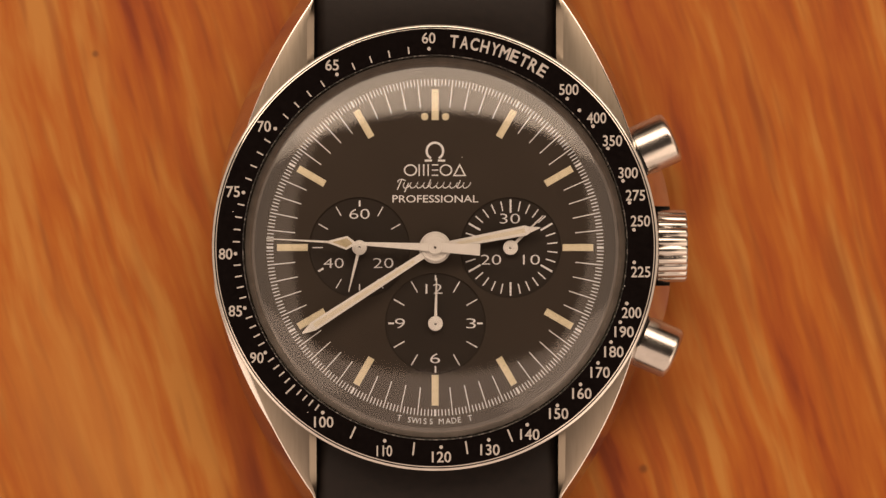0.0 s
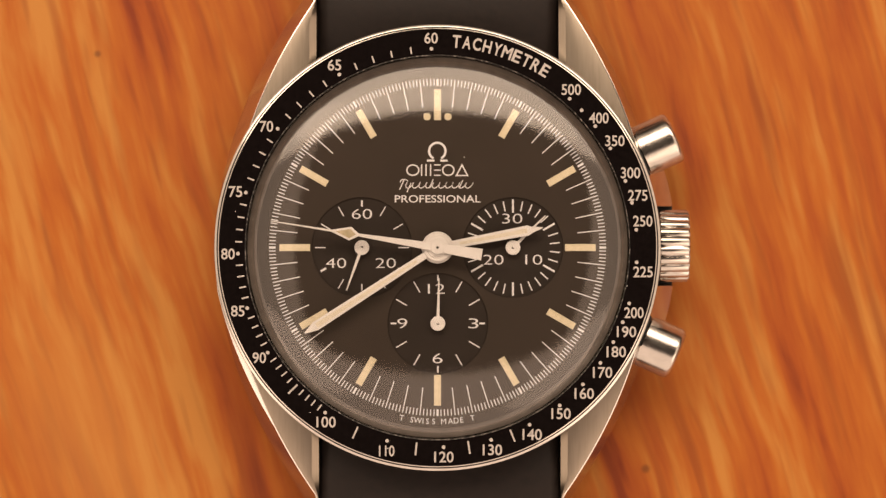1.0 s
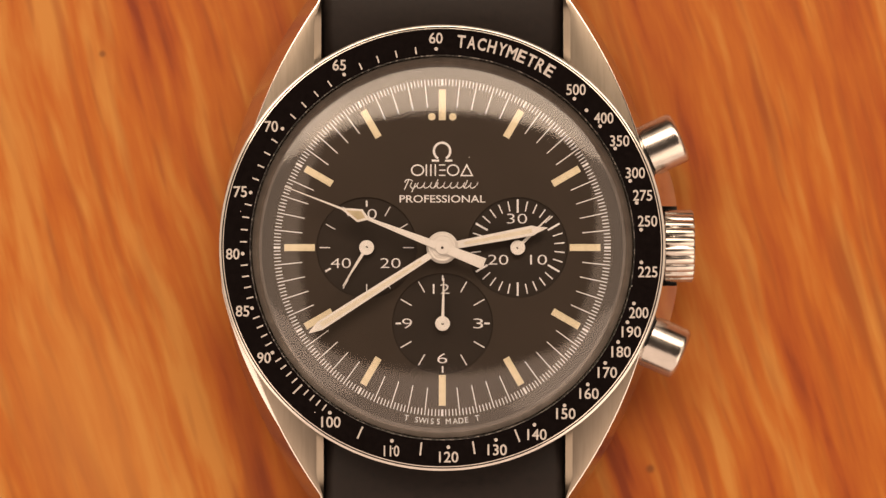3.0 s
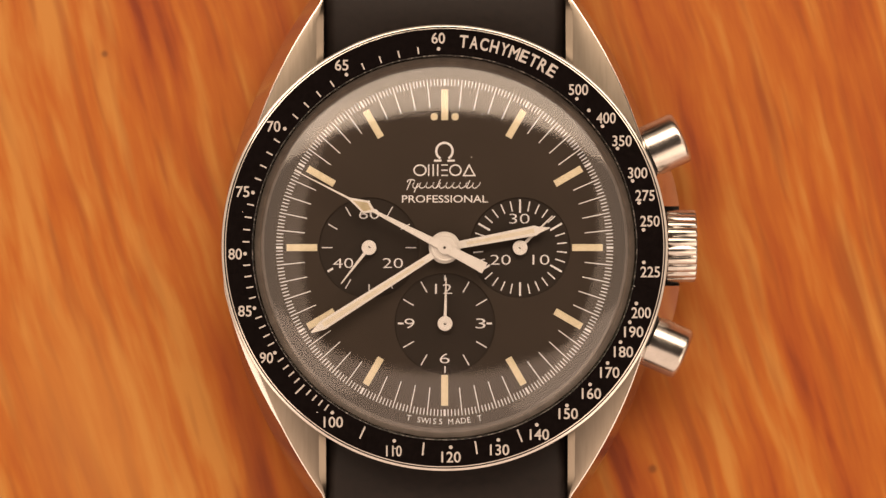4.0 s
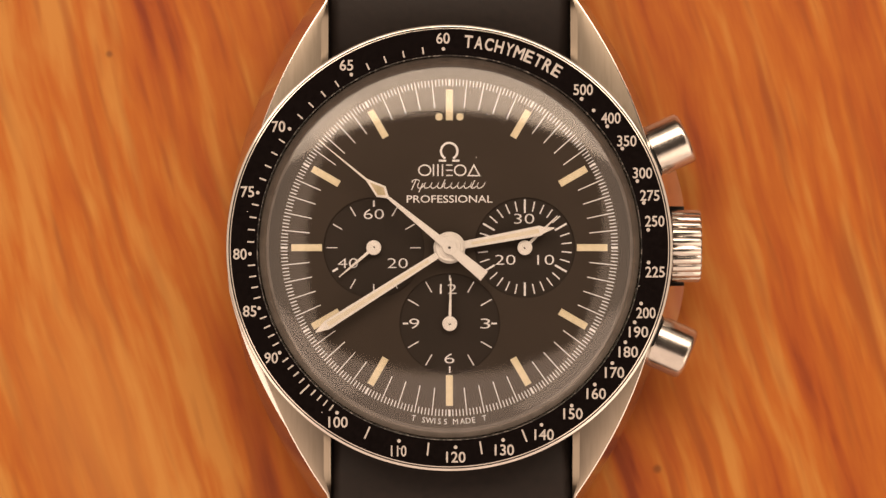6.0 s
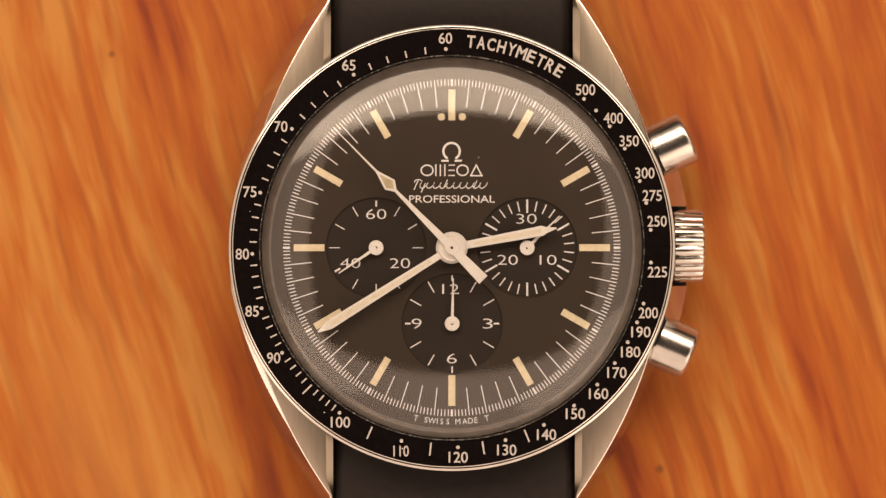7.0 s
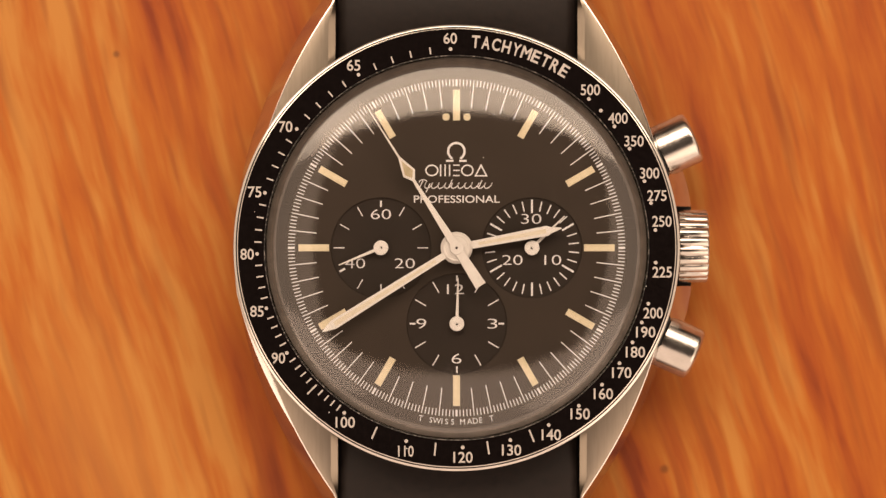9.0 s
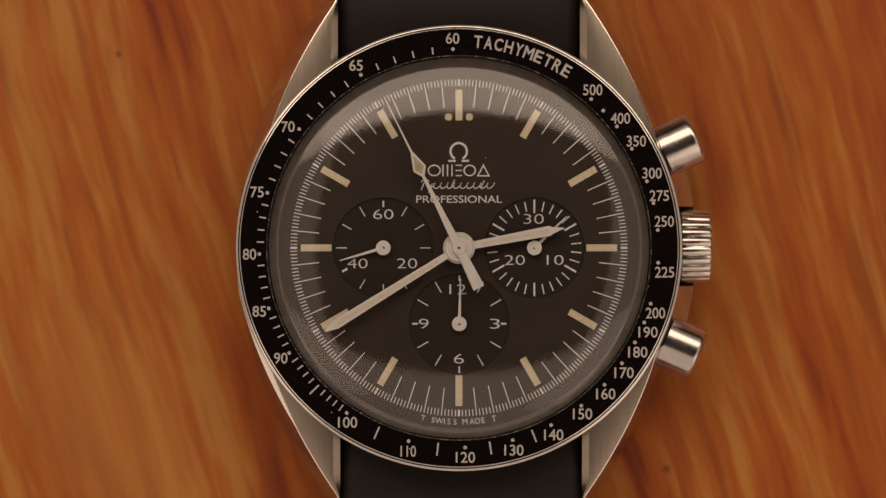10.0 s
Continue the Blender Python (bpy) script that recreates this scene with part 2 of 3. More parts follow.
def prism(points, z0, z1, bm=None, bevel=0.0):
    """An outline raised from z0 to z1, its upper edge drawn in by bevel."""
    bm = bm or bmesh.new()
    cx = sum(p[0] for p in points) / len(points)
    cy = sum(p[1] for p in points) / len(points)
    low = [bm.verts.new((x * MM, y * MM, z0 * MM)) for x, y in points]
    mid = [bm.verts.new((x * MM, y * MM, (z1 - bevel) * MM)) for x, y in points] if bevel else low
    k = len(points)
    top = []
    for i, (x, y) in enumerate(points):
        if bevel:
            ax, ay = points[i - 1]
            bx, by = points[(i + 1) % k]
            e1, e2 = Vector((x - ax, y - ay)).normalized(), Vector((bx - x, by - y)).normalized()
            nrm = Vector((-(e1.y + e2.y), e1.x + e2.x))
            nrm = nrm.normalized() if nrm.length > 1e-6 else Vector((cx - x, cy - y)).normalized()
            if nrm.dot(Vector((-e1.y, e1.x))) < 0:
                nrm = -nrm
            x, y = x + nrm.x * bevel, y + nrm.y * bevel
        top.append(bm.verts.new((x * MM, y * MM, z1 * MM)))
    bm.faces.new(top)
    bm.faces.new(list(reversed(low)))
    for a, b in ([(low, mid), (mid, top)] if bevel else [(low, top)]):
        for i in range(k):
            bm.faces.new((a[i], a[(i + 1) % k], b[(i + 1) % k], b[i]))
    return bm


def bar(w, h, z1=0.02, bevel=0.0, taper=1.0):
    """A flat upright bar about the origin."""
    return prism([(-w / 2, -h / 2), (w / 2, -h / 2), (w / 2 * taper, h / 2), (-w / 2 * taper, h / 2)], 0, z1, bevel=bevel)


def disc(r, z0, z1, n=32, bevel=0.0):
    return prism([(r * math.cos(2 * math.pi * i / n), r * math.sin(2 * math.pi * i / n)) for i in range(n)], z0, z1, bevel=bevel)


def polar(r, deg, cx=0.0, cy=0.0):
    """A point at radius r, clockwise from twelve o'clock."""
    return cx + r * math.sin(radians(deg)), cy + r * math.cos(radians(deg))


FACES = {}


def lettering(text, height, parent, matrix, width=None, stretch=0.72, name="numeral", mat=PRINT, weight=0.0, depth=0.02):
    """Raised print of that capital height, centred on the origin of its pose."""
    key = (text, height, width, stretch, weight)
    if key not in FACES:
        cu = bpy.data.curves.new(name, "FONT")
        cu.body, cu.size, cu.extrude, cu.offset, cu.resolution_u = text, 1.0, 0.01, weight, 4
        tmp = bpy.data.objects.new(name, cu)
        mesh = bpy.data.meshes.new_from_object(tmp)
        wb = bmesh.new()
        wb.from_mesh(mesh)
        bmesh.ops.remove_doubles(wb, verts=wb.verts, dist=0.0005)
        wb.to_mesh(mesh)
        wb.free()
        bpy.data.objects.remove(tmp)
        co = np.empty(len(mesh.vertices) * 3)
        mesh.vertices.foreach_get("co", co)
        co = co.reshape(-1, 3)
        lo, hi = co.min(0), co.max(0)
        k = height / (hi[1] - lo[1])
        kx = width / (hi[0] - lo[0]) if width else k * stretch
        co = (co - (lo + hi) / 2) * (kx * MM, k * MM, depth / 0.02 * MM)
        co[:, 2] += depth * MM / 2
        mesh.vertices.foreach_set("co", co.ravel())
        mesh.materials.clear()
        mesh.materials.append(mat)
        mesh.update()
        FACES[key] = mesh
    ob = new(name, FACES[key])
    ob.parent = parent
    ob.matrix_basis = matrix
    return ob


# ---- room and table ----
def box(name, x0, x1, y0, y1, z0, z1, mat, label, category):
    bm = bmesh.new()
    bmesh.ops.create_cube(bm, size=1.0)
    for v in bm.verts:
        v.co = ((x0 + x1) / 2 + v.co.x * (x1 - x0), (y0 + y1) / 2 + v.co.y * (y1 - y0), (z0 + z1) / 2 + v.co.z * (z1 - z0))
    return tagged(finish(name, bm, mat, smooth=0), label, category, kind="structure")


# an unseen room is added; its dark ceiling keeps reflections from above dark
box("floor", -2, 2, -2, 2, -0.85, -0.75, FLOOR, "plain brown floor of the room", "floor")
box("ceiling", -2.1, 2.1, -2.1, 2.1, 1.75, 1.85, CEILING, "plain dark ceiling, added out of view", "ceiling")
box("wall_north", -2, 2, 2, 2.1, -0.85, 1.75, PLASTER, "plain brown plaster wall", "wall")
box("wall_south", -2, 2, -2.1, -2, -0.85, 1.75, PLASTER, "plain brown plaster wall", "wall")
box("wall_east", 2, 2.1, -2.1, 2.1, -0.85, 1.75, PLASTER, "plain brown plaster wall", "wall")
box("wall_west", -2.1, -2, -2.1, 2.1, -0.85, 1.75, PLASTER, "plain brown plaster wall", "wall")


def make_table():
    table = tagged(new("table"), "orange-brown lacquered wooden table with streaky grain", "table")
    table.location = (0, 0, -0.75)
    bm = bmesh.new()
    bmesh.ops.create_cube(bm, size=1.0)
    for v in bm.verts:
        v.co = (v.co.x * 1.5, v.co.y * 1.0, v.co.z * 0.03 - 0.015)
    bmesh.ops.bevel(bm, geom=bm.edges[:], offset=0.004, segments=2, affect="EDGES")
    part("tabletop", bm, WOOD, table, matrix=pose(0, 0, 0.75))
    for x in (-0.68, 0.68):
        for y in (-0.43, 0.43):
            part("leg", prism([(-30, -30), (30, -30), (30, 30), (-30, 30)], 0, 722), WOOD, table, matrix=pose(x, y, 0), smooth=0)
    return table


make_table()


# ---- the watch ----
Z_DIAL = 8.2
watch = tagged(new("wristwatch"), "steel chronograph wristwatch with black dial on black strap", "watch")


def flank(y, side):
    """Half the width of the case at a distance y from its middle; the crown's side is the fuller one."""
    return (18.9 if side > 0 else 18.45) - 0.0156 * y * y


def shelf(y):
    """How far the guards beside the crown reach out; they leave a notch for the crown."""
    return 21.3 - 0.014 * y * y - 0.00012 * y ** 4 if abs(y - 0.14) > 3.55 else 0.0


def make_case():
    # round middle of the case
    bm = lathe([(0, 0.0), (15.5, 0.0), (16.2, 0.6), (16.4, 1.6), (18.6, 2.0), (19.2, 2.8), (19.2, 8.75), (16.9, 8.75),
                (16.9, 7.6), (0, 7.6)], 128, closed=False)
    for f in bm.faces:
        f.material_index = 1
    ys = sorted([-23.2 + 46.4 * i / 116 for i in range(117)] + [-3.43, -3.39, 3.67, 3.71])
    for side in (-1, 1):
        rows = []
        for y in ys:
            a = abs(y)
            zt = 8.75 - (0.0018 if y > 0 else 0.0034) * a * a - (0.35 * max(0, a - 22.0) ** 2)
            zb = 2.6 - 0.06 * a
            xo = flank(y, side)
            mid, edge = ((xo + 0.6, (zt + zb) / 2 + 0.4), (xo + 1.05, zb + 1.2)) if side > 0 else ((xo + 0.85, (zt + zb) / 2 + 0.6), (xo + 1.5, zb + 1.2))
            if side > 0 and shelf(y) > xo + 1.05:
                k = min(1.0, (shelf(y) - xo - 1.05) / 0.5)
                mid = (xo + 0.5, mid[1] + k * (7.0 - mid[1]))
                edge = (shelf(y), edge[1] + k * (4.4 - edge[1]))
            rim = 10.8 + (0.2 * side if y < 0 else 0.0)
            xi = max(rim, math.sqrt(max(0.0, 17.3 ** 2 - y * y)))
            xo = max(xo, xi + 0.15)
            w = min(0.62, (xo - xi) * 0.45)
            # the polished bevel is widened beside the lower left flank to shape a bright reflection, and runs out along
            # the lug
            broad = max(0.0, min(1.0, (16.0 - a) / 12.0, (y - 3.0) / -3.0)) if side < 0 else 0.0
            bevel, drop = 0.09 + 1.3 * broad, 0.036 + 0.52 * broad
            mid, edge = (max(mid[0], xo + bevel + 0.05), mid[1]), (max(edge[0], xo + bevel + 0.2), edge[1])
            pts = [(xi, zb), (xi, zt - 0.32), (xi + w, zt), (xo - 0.02, zt), (xo + bevel, zt - drop), mid, edge, (xo - 0.3, zb)]
            rows.append([bm.verts.new((side * x * MM, y * MM, z * MM)) for x, z in pts])
        k = len(rows[0])
        for a, b in zip(rows, rows[1:]):
            for i in range(k):
                f = bm.faces.new((a[i], a[(i + 1) % k], b[(i + 1) % k], b[i]))
                f.material_index = 0 if i in (1, 2) else 1
        for r in (rows[0], rows[-1]):
            bm.faces.new(r).material_index = 1
    return part("case", bm, [BRUSHED, POLISHED], watch, "brushed steel case with bevelled lyre lugs", smooth=25)


make_case()

# bezel: polished rim, fine groove, thin inner lip
part("bezel", lathe([(19.0, 8.75), (19.7, 8.95), (19.82, 9.2), (19.82, 9.96), (19.80, 10.02), (19.70, 10.09), (19.60, 10.13),
                     (19.58, 9.85), (19.49, 9.85), (19.48, 10.22), (19.40, 10.26), (19.38, 9.8), (17.1, 9.9), (17.1, 8.75)], 192),
     POLISHED, watch, "polished steel bezel rim", smooth=22)
def worn_ring():
    """The ring's section; its inner edge is chipped to bare metal."""
    bm = lathe([(19.36, 9.9), (19.36, 10.24), (19.32, 10.28), (17.09, 10.28), (17.0, 10.22), (17.0, 9.9)], 192)
    for f in bm.faces:
        c = f.calc_center_median()
        if 17.02 < math.hypot(c.x, c.y) / MM < 17.08:
            f.material_index = 1
    return bm


insert = part("tachymeter_ring", worn_ring(),
              [INSERT, WORN], watch, "black tachymeter ring with silver numerals", smooth=20)
Z_INS = 10.28
TURN = -1.75


FAR = (60, 65, 70, 75, 80, 85, 90, 110, 120, 130, 140)
# how far a numeral is set off round the ring from its dot
SHIFT = {70: -1.5, 75: -0.8, 100: -1.7, 110: -0.6, 130: 0.4, 140: 0.6, 150: 1.1, 160: 1.6, 170: 1.8, 180: 2.0, 190: 2.1, 200: 2.1,
         225: 2.5, 250: -2.0, 275: -1.4, 300: -1.4, 350: -1.0, 400: -1.0, 500: -1.2}


def make_tachymeter():
    dot = None
    for v in (60, 65, 70, 75, 80, 85, 90, 100, 110, 120, 130, 140, 150, 160, 170, 180, 190, 200, 225, 250, 275, 300,
              350, 400, 450, 500):
        deg = 21600 / v + TURN
        x, y = polar(17.7, deg)
        y -= 0.07 if y > 0 else 0.0
        if dot is None:
            dot = part("scale_dot", disc(0.165, 0, 0.02, 16), RINGPRINT, insert, matrix=at(x, y, Z_INS))
        else:
            share("scale_dot", dot, insert, at(x, y, Z_INS))
        if v != 450:
            x, y = polar(18.58 if v in FAR else 18.35, deg + SHIFT.get(v, 0.0))
            lettering(str(v), 0.98, insert, at(x, y, Z_INS), mat=RINGPRINT, width=1.20 if v < 100 else 1.38 if v == 110 else 1.72, weight=0.012)
    short = longer = None
    for v in [*range(61, 65), *range(66, 70), *range(71, 75), *range(76, 80), *range(81, 85), *range(86, 90),
              *range(91, 95), *range(96, 100)]:
        deg = 21600 / v + TURN
        m = at(*polar(17.62, deg), Z_INS, deg)
        short = part("scale_tick", bar(0.13, 0.62), RINGPRINT, insert, matrix=m, smooth=0) if short is None else share("scale_tick", short, insert, m) and short
    for v in (95, 105, 115, 125, 135):
        deg = 21600 / v + TURN
        m = at(*polar(17.95, deg), Z_INS, deg)
        longer = part("scale_tick", bar(0.15, 1.15), RINGPRINT, insert, matrix=m, smooth=0) if longer is None else share("scale_tick", longer, insert, m) and longer
    for i, c in enumerate("TACHYMETRE"):
        deg = 5.3 + i * 2.88
        lettering(c, 1.12, insert, at(*polar(18.35, deg), Z_INS, deg), width=0.74 if c != "M" else 0.88, mat=RINGPRINT, name="letter", weight=0.022)


make_tachymeter()


# crystal: a domed shell of clear acrylic
def make_crystal():
    # the slope grows gently from the middle and fast towards the rim
    top, thick, n, edge = 13.2, 1.1, 44, 16.15
    rs, zs = [0.0], [top]
    for i in range(n):
        r = edge * (i + 0.5) / n
        rs.append(edge * (i + 1) / n)
        zs.append(zs[-1] - math.tan(radians(min(23.0, 0.75 * r + 8.4 * (r / 15) ** 7))) * edge / n)
    outer = list(zip(rs, zs))
    z = zs[-1]
    outer += [(16.35, z - 0.14), (16.58, z - 0.42), (16.78, z - 0.8), (16.92, z - 1.2), (16.98, z - 1.6), (16.98, 8.8)]
    inner = [(16.3, 8.8), (16.3, z - 1.6), (16.2, z - 1.2)]
    inner += [(r, zz - thick) for r, zz in reversed(outer[:44])]
    bm = lathe(outer + inner, 160, closed=False)
    bm.faces.ensure_lookup_table()
    for f in bm.faces[160 * (len(outer) - 1):]:
        f.material_index = 1
    ob = part("crystal", bm, [CRYSTAL, INNER], watch, "clear domed acrylic crystal", smooth=60)
    ob.visible_shadow = False
    return ob


make_crystal()
part("rehaut", lathe([(15.9, 8.19), (16.12, 8.2), (16.9, 8.76), (16.9, 8.2), (16.9, 7.7), (15.9, 7.7)], 128), REHAUT, watch,
     "dark inner ring around the dial")

# dial with three sunken counters
COUNTERS = ((-6.74, 0.0), (6.72, 0.0), (0.03, -6.76))
SINK = 0.16


def make_dial():
    bm = bmesh.new()
    edges = []
    for cx, cy, r, n in ((0, 0, 16.1, 128), *((x, y, 4.5, 64) for x, y in COUNTERS)):
        vs = [bm.verts.new(((cx + r * math.cos(2 * math.pi * i / n)) * MM, (cy + r * math.sin(2 * math.pi * i / n)) * MM, Z_DIAL * MM))
              for i in range(n)]
        edges += [bm.edges.new((vs[i], vs[(i + 1) % n])) for i in range(n)]
    bmesh.ops.triangle_fill(bm, use_beauty=True, edges=edges)
    rim = [e for e in bm.edges if len(e.link_faces) == 1]
    made = bmesh.ops.extrude_edge_only(bm, edges=rim)["geom"]
    for v in made:
        if isinstance(v, bmesh.types.BMVert):
            v.co.z -= 0.5 * MM
    return part("dial", bm, DIAL, watch, "matte black dial with white printing", smooth=20)


dial = make_dial()
subdials = []
for cx, cy in COUNTERS:
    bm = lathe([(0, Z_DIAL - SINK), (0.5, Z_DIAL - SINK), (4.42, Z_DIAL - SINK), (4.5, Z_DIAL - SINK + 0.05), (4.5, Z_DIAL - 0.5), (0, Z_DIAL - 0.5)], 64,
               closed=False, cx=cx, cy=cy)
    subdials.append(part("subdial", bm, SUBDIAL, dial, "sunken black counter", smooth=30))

ZP = Z_DIAL + 0.002
ZS = Z_DIAL - SINK + 0.002


def make_minute_track():
    bm = bmesh.new()
    line = None
    for i in range(300):
        deg = i * 1.2
        if i % 5 == 0 and i % 25:
            continue
        w = 0.2 if i % 25 == 0 else 0.085
        x, y = math.sin(radians(deg)), math.cos(radians(deg))
        r0, r1 = 14.42, 15.02
        prism([(x * r0 - y * w / 2, y * r0 + x * w / 2), (x * r1 - y * w / 2, y * r1 + x * w / 2),
               (x * r1 + y * w / 2, y * r1 - x * w / 2), (x * r0 + y * w / 2, y * r0 - x * w / 2)], ZP, ZP + 0.012, bm)
    part("minute_track", bm, PRINT, dial, "fine white fifth-second track", smooth=0)
    for i in range(60):
        if i % 5 == 0:
            continue
        m = at(*polar(13.78, i * 6), ZP, i * 6)
        line = part("second_line", bar(0.085, 2.48, 0.012), PRINT, dial, matrix=m, smooth=0) if line is None else share("second_line", line, dial, m) and line


make_minute_track()
marker = None
for h in range(12):
    m = at(*polar(12.72, h * 30), ZP, h * 30)
    marker = part("hour_marker", bar(0.63, 2.74, 0.10, bevel=0.04), LUME, dial, "aged cream lume bar", smooth=0, matrix=m) if marker is None \
        else share("hour_marker", marker, dial, m) and marker
for x in (-0.93, 0.93):
    part("marker_dot", disc(0.33, 0, 0.10, 24, bevel=0.04), LUME, dial, matrix=at(x, 11.66, ZP))


def counter_ticks(k, rows):
    """Ticks of one counter: angle, inner and outer radius, width."""
    cx, cy = COUNTERS[k]
    for deg, r0, r1, w in rows:
        part("counter_tick", bar(w, r1 - r0, 0.012), PRINT, dial, smooth=0, matrix=at(*polar((r0 + r1) / 2, deg, cx, cy), ZS, deg))


counter_ticks(0, [(0, 3.65, 4.2, 0.16), (120, 3.7, 4.25, 0.18), (240, 3.7, 4.25, 0.18)] +
              [(d, 3.25, 4.2, 0.09) for d in (30, 60, 90, 150, 210, 270, 300, 330)] + [(180, 3.25, 3.85, 0.1)])
counter_ticks(1, [(d * 12, 3.1 if d % 5 == 0 else 3.3, 4.3 if d % 5 == 0 else 4.2, 0.17 if d % 5 == 0 else 0.11) for d in range(30)])
counter_ticks(2, [(0, 3.8, 4.3, 0.13), (90, 3.7, 4.2, 0.16), (180, 3.8, 4.4, 0.14), (270, 3.7, 4.2, 0.16)] +
              [(d, 3.2, 4.3, 0.1) for d in (30, 60, 120, 150, 210, 240, 300, 330)])
for k, text, x, y in ((0, "60", -6.74, 3.0), (0, "40", -9.05, -1.38), (0, "20", -4.62, -1.38),
                      (1, "30", 6.66, 2.58), (1, "20", 4.98, -1.08), (1, "10", 8.58, -1.08),
                      (2, "12", -0.1, -3.68), (2, "9", -3.14, -6.76), (2, "3", 3.2, -6.76), (2, "6", 0.0, -9.87)):
    lettering(text, 0.88, dial, at(x, y, ZS), width=(0.88 if len(text) == 1 else 1.5 if text in ("10", "12") else 1.80), depth=0.012, weight=-0.010)

# dial print: plain shapes for the maker's mark, words in capitals
def ribbon(points, w, bm, z=0.012, loop=False):
    """A thin printed line of width w along the points, mitred at its joints."""
    k = len(points)
    left, right = [], []
    for i, (x, y) in enumerate(points):
        ax, ay = points[i - 1] if i or loop else points[0]
        bx, by = points[(i + 1) % k] if i < k - 1 or loop else points[-1]
        e1, e2 = Vector((x - ax, y - ay)), Vector((bx - x, by - y))
        e1, e2 = (e1 if e1.length > 1e-6 else e2).normalized(), (e2 if e2.length > 1e-6 else e1).normalized()
        n = Vector((-(e1.y + e2.y), e1.x + e2.x)).normalized()
        n *= w / 2 / max(0.35, n.dot(Vector((-e1.y, e1.x))))
        left.append((x + n.x, y + n.y))
        right.append((x - n.x, y - n.y))
    rows = [[bm.verts.new((px * MM, py * MM, h * MM)) for (px, py), h in ((l, 0), (l, z), (r, z), (r, 0))] for l, r in zip(left, right)]
    for a, b in zip(rows, rows[1:] + (rows[:1] if loop else [])):
        for i in range(4):
            bm.faces.new((a[i], a[(i + 1) % 4], b[(i + 1) % 4], b[i]))
    if not loop:
        bm.faces.new(rows[0])
        bm.faces.new(list(reversed(rows[-1])))
    return bm


def arc(rx, ry, a0, a1, cx=0.0, cy=0.0, n=28):
    return [(cx + rx * math.sin(radians(a0 + (a1 - a0) * i / n)), cy + ry * math.cos(radians(a0 + (a1 - a0) * i / n))) for i in range(n + 1)]


def mark_shapes():
    # the emblem: an open ring on two short feet
    bm = ribbon(arc(0.73, 0.74, -152, 152, 0, 0.10), 0.2, bmesh.new())
    for side in (-1, 1):
        prism([(side * 0.26, -0.84), (side * 0.92, -0.84), (side * 0.92, -0.66), (side * 0.26, -0.66)][::side], 0, 0.017, bm)
    part("emblem", bm, PRINT, dial, "open ring emblem on two short feet", matrix=at(-0.02, 8.5, ZP), smooth=0)
    # the name's row: rings, upright and level bars and a wedge
    m = at(-0.02, 6.9, ZP)
    for cx, rx in ((-2.18, 0.53), (0.98, 0.50)):
        part("print_ring", ribbon(arc(rx, 0.46, 0, 360, cx)[:-1], 0.125, bmesh.new(), loop=True), PRINT, dial, matrix=m, smooth=0)
    for x in (-1.4, -1.0, -0.6):
        part("print_bar", prism([(x - 0.06, -0.52), (x + 0.06, -0.52), (x + 0.06, 0.52), (x - 0.06, 0.52)], 0, 0.012), PRINT, dial, matrix=m, smooth=0)
    for y in (-0.46, 0.0, 0.46):
        part("print_bar", prism([(-0.28, y - 0.055), (0.3, y - 0.055), (0.3, y + 0.055), (-0.28, y + 0.055)], 0, 0.012), PRINT, dial, matrix=m, smooth=0)
    part("print_wedge", ribbon([(1.7, -0.48), (2.2, 0.46), (2.7, -0.48)], 0.12, bmesh.new(), loop=True), PRINT, dial, matrix=m, smooth=0)
    # the script below it: one slanting wavy line with taller strokes
    wave = []
    for i in range(89):
        u = i / 88
        x, y = -3.0 + 6.2 * u, 0.24 * math.sin(u * 10.5 * 2 * math.pi)
        wave.append((x + 0.45 * y + 0.13 * math.cos(u * 10.5 * 2 * math.pi), y - 0.02))
    m = at(0.0, 5.55, ZP)
    part("print_stroke", ribbon(wave, 0.085, bmesh.new()), PRINT, dial, matrix=m, smooth=0)
    for x, lo, hi in ((-3.2, -0.4, 0.5), (-2.45, -0.62, 0.2), (-0.62, -0.2, 0.52), (2.05, -0.2, 0.46)):
        part("print_stroke", ribbon([(x + 0.45 * lo, lo), (x + 0.45 * hi, hi)], 0.09, bmesh.new(), 0.016), PRINT, dial, matrix=m, smooth=0)
    part("print_stroke", ribbon(arc(0.34, 0.2, -110, 80, -2.98, 0.32, 10), 0.085, bmesh.new(), 0.020), PRINT, dial, matrix=m, smooth=0)


mark_shapes()
lettering("PROFESSIONAL", 0.66, dial, at(0.02, 4.34, ZP), width=7.65, name="wording", depth=0.012, weight=0.006)
for c, d in [("T", -11.9), *zip("SWISS", (-8.5, -6.5, -4.8, -3.3, -1.3)), *zip("MADE", (2.0, 4.3, 6.2, 8.0)), ("T", 11.6)]:
    lettering(c, 0.50, dial, at(*polar(15.50, 180 - d), ZP, -d), stretch=0.95, name="letter", depth=0.012, weight=0.0)


# each pointer turns about its own axis and is built pointing to twelve
def hand(name, outline, label, lume=None, filling=None):
    ob = part(name, prism(outline, 0, 0.14, bevel=0.035), WHITE, watch, label, smooth=0)
    if lume:
        part("lume", prism(lume, 0.14, 0.165), filling or STRIPLUME, ob, "cream lume strip", smooth=0)
    return ob


def boss(ob, r, z0, z1, hole=0.13):
    part("boss", lathe([(hole, z0), (hole, z1), (r - 0.05, z1), (r, z1 - 0.05), (r, z0)], 40), WHITE, ob, smooth=40)


